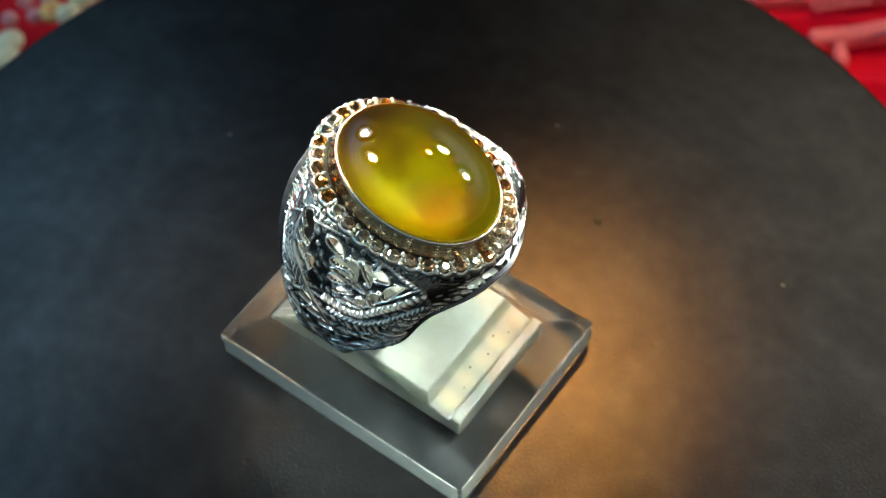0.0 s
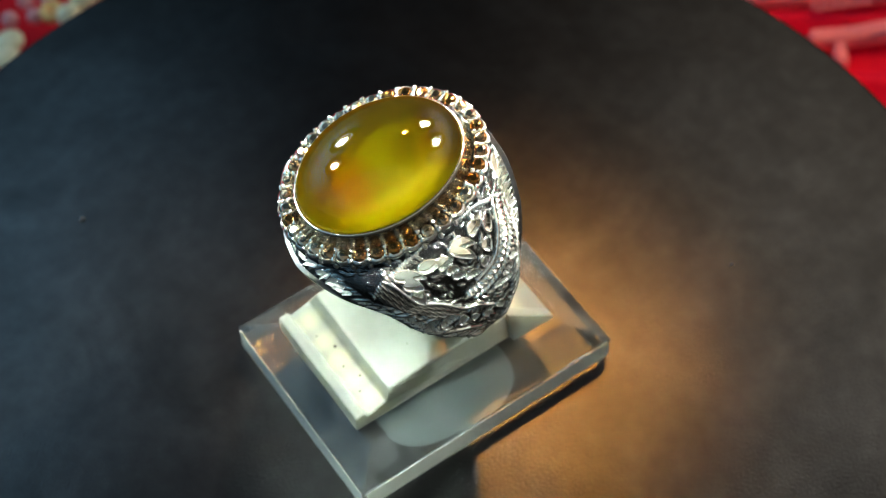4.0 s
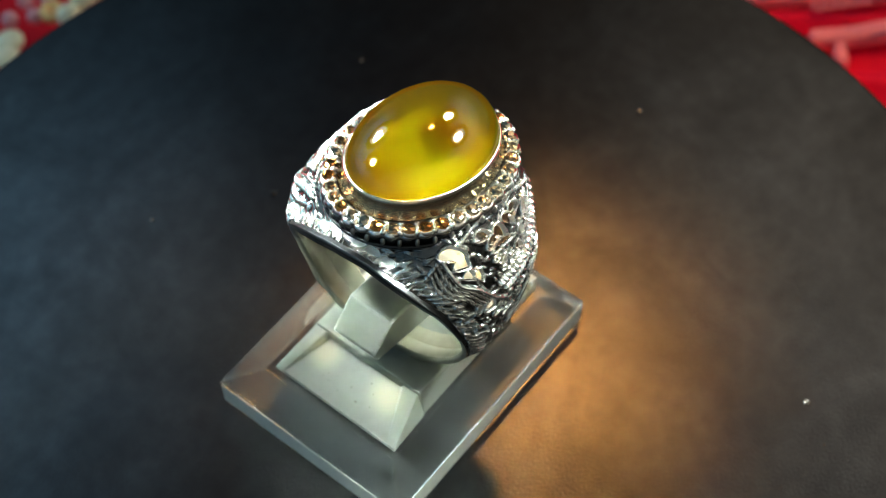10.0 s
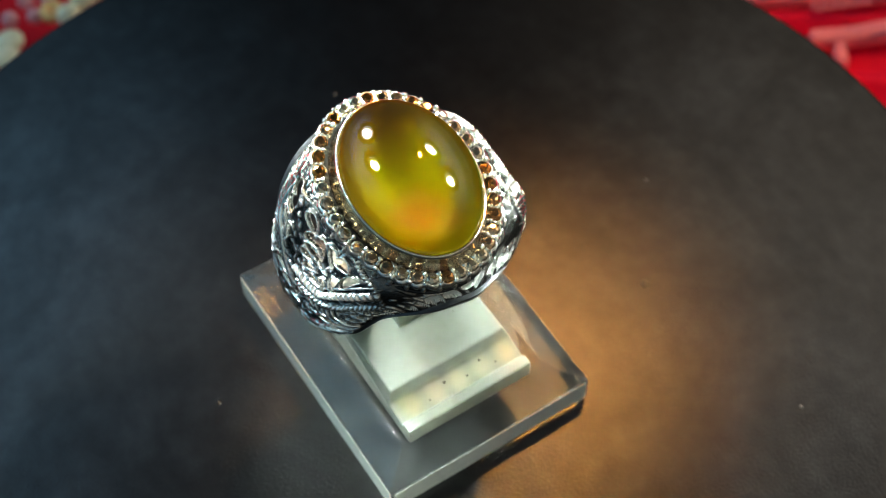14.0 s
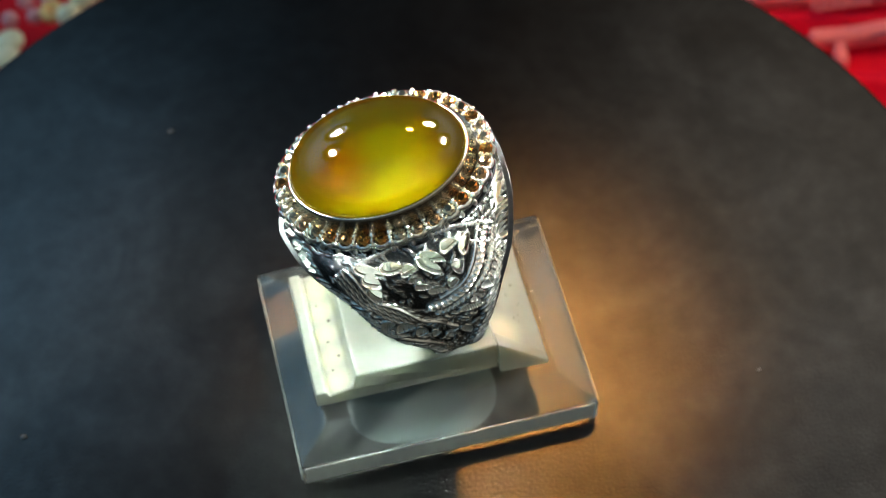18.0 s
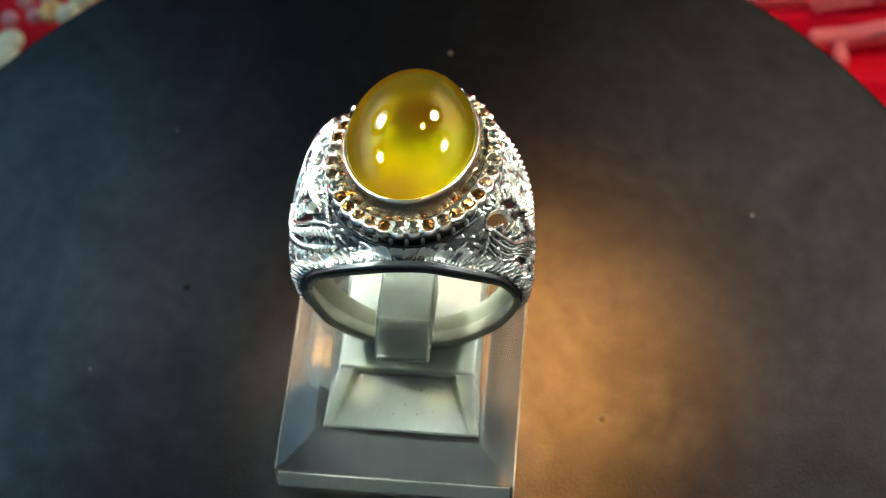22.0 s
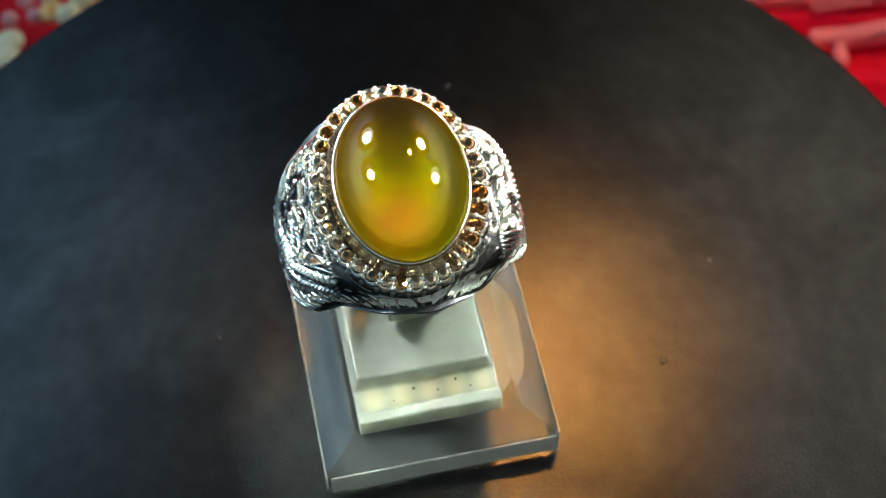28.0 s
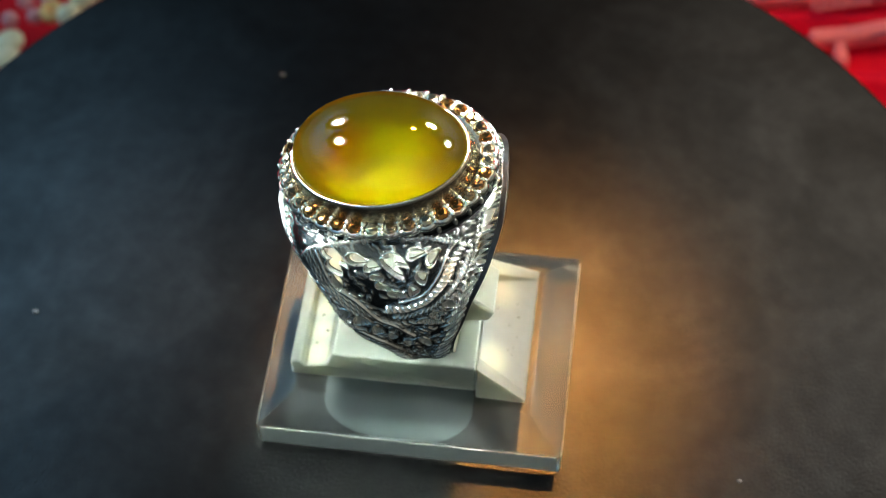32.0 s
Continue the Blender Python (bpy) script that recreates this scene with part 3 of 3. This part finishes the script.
    for k in range(15):
        f = k / 14 * 5.99
        i = int(f)
        lu, ld = [ROPE_OUTER[i][m] + (ROPE_OUTER[i + 1][m] - ROPE_OUTER[i][m]) * (f - i) for m in (0, 1)]
        inner_leaf(lu + 0.25, ld + drop + 4.3, 1.5, 0.36, -68 + 3 * k + rnd.uniform(-6, 6), rnd.uniform(0.30, 0.44))
    for k in range(11):
        q = radians(-165 + 14 * k)
        inner_leaf(0.8 + 2.1 * math.cos(q), 64 + drop - 2.1 * math.sin(q) / 0.232, 1.5, 0.34, math.degrees(q) + 15, rnd.uniform(0.28, 0.40))
    for k in range(26):
        inner_leaf(rnd.uniform(-4, 4), rnd.uniform(82, 108), rnd.uniform(0.9, 1.4), rnd.uniform(0.32, 0.45), rnd.choice((-55, 40, 65)) + rnd.uniform(-10, 10), rnd.uniform(0.2, 0.34))
    # small leaves of all sizes fill what is left of the ground
    for k in range(760):
        ld = rnd.uniform(0, 108)
        lu = rnd.uniform(-1, 1) * (float(np.interp(ld, PHI, HALF)) + 0.4)
        size = rnd.uniform(0.7, 1.5)
        inner_leaf(lu, ld, size, size * rnd.uniform(0.26, 0.40), (45 if lu > 0.4 else -45) + rnd.uniform(-40, 40), rnd.uniform(0.15, 0.34), rnd.uniform(-0.3, 0.4))
    fade = np.clip((112 - a) / 10, 0, 1)
    plain = np.clip((e - 0.50) / 0.08, 0, 1)
    hole = hole * fade * plain
    # worn low beside the ends of the head
    low = 1 - 0.5 * np.clip((np.abs(u) - 5.2) / 1.6, 0, 1) * np.clip((44 - a) / 8, 0, 1)
    return h * low * fade * plain * (1 - hole), hole


def build_band(root):
    nphi, nv = 720, 360
    even = np.linspace(-180, 180, nphi, endpoint=False)
    v = np.linspace(-1, 1, nv + 1)
    v = np.sign(v) * np.abs(v) ** 0.78
    D, V = np.meshgrid(even, v, indexing="ij")
    A = np.abs(D)
    # the two shoulders lean a little to one side as they narrow
    lean = np.interp(A, [45, 65, 90, 120], [0, 1, 1, 0])
    half = np.interp(A, PHI, HALF) + lean * np.where(D > 0, -0.5, 0.35)
    shift = np.interp(A, PHI, SHIFT) + lean * np.where(D > 0, 0.5, 0.35)
    flare = np.interp(A, [12, 36, 48, 62], [0, 1, 1, 0]) * (D < 0)
    half, shift = half + 0.28 * flare, shift - 0.28 * flare
    R = np.interp(A, [0, 34, 40, 46, 52, 60, 70, 90, 120, 180], [14.2, 16.4, 15.7, 14.9, 14.4, 13.7, 13.0, 12.1, 11.5, 11.2])
    top = 14.2 / np.cos(np.radians(np.minimum(A, 60)))
    R = np.where(A < 34, np.minimum(top, 16.4), R)
    fall = np.interp(A, [0, 36, 50, 70, 120], [3.6, 5.0, 3.2, 1.6, 0.5])
    fall = fall * (1 + np.where((D > 0) == (V < 0), 0.22, 0.0) * np.interp(A, [10, 22, 38, 50], [0, 1, 1, 0]))
    R = R - fall * np.where(V < 0, np.interp(A, [0, 20, 36, 55, 70], [1.0, 1.3, 1.5, 1.4, 1.2]), 1.0) * np.abs(V) ** np.where(V < 0, np.where(D > 0, np.interp(A, [12, 24, 48, 60], [4, 3.1, 3.1, 4]), 4), np.interp(A, [0, 36, 50], [7, 7, 5]))
    R = np.maximum(R, np.interp(A, [50, 80], [11.6, 11.2]))
    # close steps where the carving is, wide ones under the finger
    deg = np.concatenate([np.arange(-180, -116, 1.3), np.arange(-116, 116, 0.25), np.arange(116, 180, 1.3)])
    nphi = len(deg)

    def smooth(f):
        ker = np.hanning(41)
        ker /= ker.sum()
        pad = np.concatenate([f[-20:], f, f[:20]])
        cols = [np.convolve(pad[:, j], ker, "valid") for j in range(f.shape[1])]
        return np.stack([np.interp(deg, even, c, period=360) for c in cols], 1)

    R, half, shift = smooth(R), smooth(half), smooth(shift)
    D, V = np.meshgrid(deg, v, indexing="ij")
    A = np.abs(D)
    X, Y, Z = shift + V * half, 0.25 + R * np.sin(np.radians(D)), R * np.cos(np.radians(D))
    P = np.stack([X, Y, Z], -1)
    step = np.linalg.norm(np.diff(P, axis=1), axis=2)
    run = np.concatenate([np.zeros((nphi, 1)), np.cumsum(step, 1)], 1)
    e = np.minimum(run, run[:, -1:] - run)
    across = run - run[:, nv // 2:nv // 2 + 1]
    tp = np.roll(P, -1, 0) - np.roll(P, 1, 0)
    normal = np.cross(np.gradient(P, axis=1), tp)
    normal /= np.linalg.norm(normal, axis=2, keepdims=True)
    normal *= np.sign((normal[..., 1:] * P[..., 1:]).sum(-1).mean())
    b = deg < 0
    h, hole = np.zeros_like(D), np.zeros_like(D)
    h[b], hole[b] = shoulder_relief(A[b], across[b], e[b], LEAVES_B_HIGH + LEAVES_B_LOW, 4.0, 21)
    h[~b], hole[~b] = shoulder_relief(A[~b], -across[~b], e[~b], LEAVES_A_HIGH + LEAVES_A_LOW, 0.0, 34)
    grit = np.random.RandomState(3).rand(*h.shape) - 0.5
    through_cut = hole * np.clip((A - 26) / 4, 0, 1) * np.clip((100 - A) / 4, 0, 1) * np.clip((e - 1.4) / 0.5, 0, 1)
    P = P + normal * (1.25 * h + 0.035 * grit * (hole < 0.05) * (e > 0.55) - 0.16 * (hole - through_cut))[..., None]
    # pierced spots sink right through to the inside
    dist = np.hypot(P[..., 1], P[..., 2])
    deep = np.clip((e - 0.3) / 4.0, 0, 1)
    ri = 10.4 + np.clip(R - 10.4 - np.interp(A, [45, 58], [0.40, 0.18]), 0, 9) * deep * deep * (3 - 2 * deep)
    want = dist + (ri - dist) * np.clip(through_cut * 1.5, 0, 1)
    P[..., 1:] *= (want / dist)[..., None]
    outer = P.reshape(-1, 3) * MM
    cols = nv + 1
    ang = np.radians(D)
    inner = np.stack([shift + V * (half - 0.15), 0.15 + (ri - 0.02) * np.sin(ang), (ri - 0.02) * np.cos(ang)], -1).reshape(-1, 3) * MM
    faces, slots = [], []
    base = len(outer)
    border = np.where(A < 84, e, 9.0).reshape(-1)
    pierced, gone = hole.reshape(-1), (through_cut > 0.62).reshape(-1)
    for k in range(nphi):
        k2 = (k + 1) % nphi
        for j in range(nv):
            q = (k * cols + j, k * cols + j + 1, k2 * cols + j + 1, k2 * cols + j)
            if gone[q[0]] and gone[q[2]]:
                continue
            faces.append(q)
            slots.append(3 if border[q[0]] < 0.52 else 1 if pierced[q[0]] > 0.3 else 0)
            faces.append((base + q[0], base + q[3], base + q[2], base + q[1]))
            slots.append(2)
        faces.append((k * cols, k2 * cols, base + k2 * cols, base + k * cols))
        faces.append((k * cols + nv, base + k * cols + nv, base + k2 * cols + nv, k2 * cols + nv))
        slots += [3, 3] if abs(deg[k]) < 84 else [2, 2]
    me = bpy.data.meshes.new("band")
    me.from_pydata(np.concatenate([outer, inner]).tolist(), [], faces)
    for m in (M_CARVED, M_WINDOW, M_INNER, M_SATIN_RIM):
        me.materials.append(m)
    me.polygons.foreach_set("material_index", slots)
    me.polygons.foreach_set("use_smooth", [True] * len(faces))
    # worn tops, plus the flanks' brighter light painted on near the rims
    rub_lit = np.clip((h + 0.10 * grit - 0.08 + 0.07 * np.clip((4.5 - e) / 2, 0, 1) * np.clip((70 - A) / 15, 0, 1) * (h > 0.03)) / 0.20, 0, 1).reshape(-1)
    me.attributes.new("rubbed_lit", "FLOAT", "POINT").data.foreach_set("value", np.concatenate([rub_lit, np.zeros(len(inner))]).astype(np.float32))
    me.update()
    ob = new("band", me)
    ob.parent = root
    tagged(ob, "carved oxidised silver shank with pierced leaves")


def build_ring():
    """Ring space: the hole's axis is x, its centre the origin, the head up z."""
    root = tagged(new("signet_ring"), "oxidised silver ring with domed yellow agate and crystal halo", "ring")
    build_band(root)
    h, hx, hy = 15.35, -0.1, -0.4
    crown = 36
    bm = oval([(x * MM, y * MM, (h + z) * MM) for x, y, z in [(9.0, 6.8, -2.2), (10.6, 8.3, -2.2), (10.85, 8.45, -1.9), (10.9, 8.5, -1.5), (11.1, 8.7, -1.1), (11.4, 8.95, -0.6), (11.3, 8.85, -0.15), (10.9, 8.45, 0), (9.2, 6.9, 0)]], 512)
    for v in bm.verts:
        # scalloped between the crystals
        t = math.atan2(v.co.y / 8.8, v.co.x / 11.2)
        out = min(1.0, max(0.0, (math.hypot(v.co.x / 11.2, v.co.y / 8.8) * 1000 - 0.93) / 0.05))
        w = 1 - 0.022 * out * abs(math.sin(crown * t / 2)) ** 3
        v.co = (v.co.x * w + hx * MM, v.co.y * w + hy * MM, v.co.z)
    halo = part("halo", bm, M_OXID, root, "oxidised silver halo with a scalloped rim")
    halo.data.materials.append(M_SILVER)
    for f in halo.data.polygons:
        f.material_index = 1 if f.center.z > (h - 0.5) * MM and math.hypot((f.center.x - hx * MM) / 11.2, (f.center.y - hy * MM) / 8.8) > 0.00096 else 0
    drop = None
    for k in range(crown):
        t = 2 * math.pi * (k + 0.5) / crown
        m = pose((hx + 11.0 * math.cos(t)) * MM, (hy + 8.7 * math.sin(t)) * MM, (h - 1.30) * MM, 0, 0, 23 * k)
        if drop is None:
            bd = bmesh.new()
            bmesh.ops.create_icosphere(bd, subdivisions=2, radius=0.26 * MM)
            for v in bd.verts:
                v.co.z *= 1.9
            drop = part("gallery_drop", bd, M_COLLET, root)
            drop.matrix_local = m
        else:
            shared("gallery_drop", drop.data, root, m)
    bm = oval([((10.9 + 0.22 * math.cos(k)) * MM, (8.6 + 0.22 * math.cos(k)) * MM, (h - 2.0 + 0.22 * math.sin(k)) * MM) for k in (0, 1.05, 2.1, 3.14, 4.2, 5.25)])
    bmesh.ops.translate(bm, verts=bm.verts, vec=(hx * MM, hy * MM, 0))
    part("gallery_wire", bm, M_OXID, root, "dark silver wire under the halo")
    bm = oval([(x * MM, y * MM, (h + z) * MM) for x, y, z in [(9.75, 7.35, -0.2), (9.65, 7.25, 0.15), (9.3, 6.95, 0.9), (9.15, 6.78, 1.75), (9.1, 6.72, 2.05), (8.97, 6.6, 2.15), (8.8, 6.43, 2.08), (8.74, 6.37, 1.8), (8.76, 6.4, -0.2)]])
    for k, v in enumerate(bm.verts):
        v.co = (v.co.x + (hx + 0.15) * MM, v.co.y + (hy + 0.15) * MM, v.co.z + 0.00002 * noise.noise(v.co * 1500))
    bezel = part("bezel", bm, M_BEZEL, root, "dark conical bezel with a thin bright lip")
    bezel.data.materials.append(M_LIP)
    for f in bezel.data.polygons:
        f.material_index = 1 if f.center.z > (h + 1.85) * MM else 0
    # dome of clear agate over its cloudy heart
    zb = h + 2.05
    dome = [(0, 4.4)] + [(math.cos(q), 4.4 * math.sin(q)) for q in [math.pi / 2 * (1 - k / 40) for k in range(1, 41)]]
    bm = lathe(dome + [(0.99, -0.6), (0.985, -3.0), (0.97, -3.1), (0, -3.1)], 128, 8.78, 6.4, closed=False)
    for v in bm.verts:
        # the dome stands higher at one end
        z = v.co.z * (1 + 0.19 * v.co.x / 8.6) if v.co.z > 0 else v.co.z
        v.co = ((v.co.x + hx + 0.15) * MM, (v.co.y + hy + 0.15) * MM, (z + zb) * MM)
    stone = part("stone", bm, M_GLASSY, root, "translucent olive-yellow domed agate")
    stone.cycles.is_caustics_caster = True
    bm = lathe([(0, -2.1), (0.3, -2.06), (0.5, -1.93), (0.68, -1.62), (0.82, -1.2), (0.91, -0.75), (0.96, -0.38), (0.978, -0.2), (0.98, -0.5), (0.975, -2.9), (0, -2.95)], 96, 8.78, 6.4, closed=False)
    for v in bm.verts:
        v.co = ((v.co.x + hx + 0.15) * MM, (v.co.y + hy + 0.15) * MM, (v.co.z + zb) * MM)
    zoned(M_CORE, [(0.0034, -0.0008, (zb - 2.1) * MM, 0.0039, (1.0, 0.40, 0.0)), (-0.0064, 0.0, (zb - 1.5) * MM, 0.0056, (0.45, 0.27, 0.015))])
    core = part("heart", bm, M_CORE, stone, "cloudy yellow heart with an orange patch")
    core.cycles.is_caustics_receiver = True
    # cut crystals in close collets, held by prongs
    bm = lathe([(0, 0.34 * MM), (0.34 * MM, 0.33 * MM), (0.58 * MM, 0.18 * MM), (0.74 * MM, -0.04 * MM), (0.74 * MM, -0.14 * MM), (0.3 * MM, -0.6 * MM)], 8, closed=False)
    for v in bm.verts:
        # kite facets: every second girdle corner turned a little
        if 0.0005 < math.hypot(v.co.x, v.co.y) < 0.0006:
            v.co.x, v.co.y = v.co.x * 0.92 - v.co.y * 0.38, v.co.x * 0.38 + v.co.y * 0.92
    first = part("crystal", bm, M_AMBER, root, smooth=False)
    bm = lathe([(0.70 * MM, -0.5 * MM), (0.90 * MM, -0.5 * MM), (0.84 * MM, -0.20 * MM), (0.79 * MM, -0.15 * MM), (0.73 * MM, -0.2 * MM)], 20)
    collet = part("collet", bm, M_COLLET, root)
    bm = bmesh.new()
    bmesh.ops.create_icosphere(bm, subdivisions=2, radius=0.33 * MM)
    for v in bm.verts:
        v.co *= 1 + 0.45 * noise.noise(v.co * 5000)
        v.co.z *= 1.25
    prong = part("prong", bm, M_SILVER, root)
    seats = []
    for k in range(crown):
        t = 2 * math.pi * k / crown
        seats.append(((hx + 10.4 * math.cos(t)) * MM, (hy + 8.02 * math.sin(t)) * MM, t))
    for k, (x, y, t) in enumerate(seats):
        m = pose(x, y, (h + 0.10) * MM, 9 * math.sin(3.1 * k), 9 * math.cos(5.3 * k), 360 * k / crown + 40 * math.sin(k))
        for j, (name, piece) in enumerate((("crystal", first), ("collet", collet))):
            if k:
                shared(name, piece.data, root, m)
            else:
                piece.matrix_local = m
        for j, (ax, ay, z, size) in enumerate(((11.0, 8.60, -0.05, 0.92), (10.52, 8.14, 0.06, 0.66), (10.02, 7.64, 0.14, 0.86))):
            q = t + math.pi / crown
            m = pose((hx + ax * math.cos(q)) * MM, (hy + ay * math.sin(q)) * MM, (h + z) * MM, 0, 0, 77 * k + 40 * j) @ Matrix.Scale(size, 4)
            if k or j:
                shared("prong", prong.data, root, m)
            else:
                prong.matrix_local = m
    # the head sits a little askew on its shoulders
    askew = Matrix.Translation((hx * MM, hy * MM, 0)) @ Matrix.Rotation(radians(-5), 4, "Z") @ Matrix.Translation((-hx * MM, -hy * MM, 0))
    for piece in root.children:
        if not piece.name.startswith("band"):
            piece.matrix_basis = askew @ piece.matrix_basis
    return root


RING_AT = pose(-0.0010, -0.0010, 0.0212, -1.6, 11.2, 2.9)

build_bench()
build_table()
build_backdrop_things()
build_spotlights()
turntable = build_turntable()
stand = build_stand()
ring = build_ring()


def motions():
    """The turntable turns evenly and carries stand and ring."""
    times = [0.5 * k for k in range(65)]
    for thing, rest in ((turntable, Matrix()), (stand, Matrix()), (ring, RING_AT)):
        walk(thing, [(t, pose(0, 0, 0, 0, 0, FRONT - TURN * t) @ rest) for t in times])


motions()
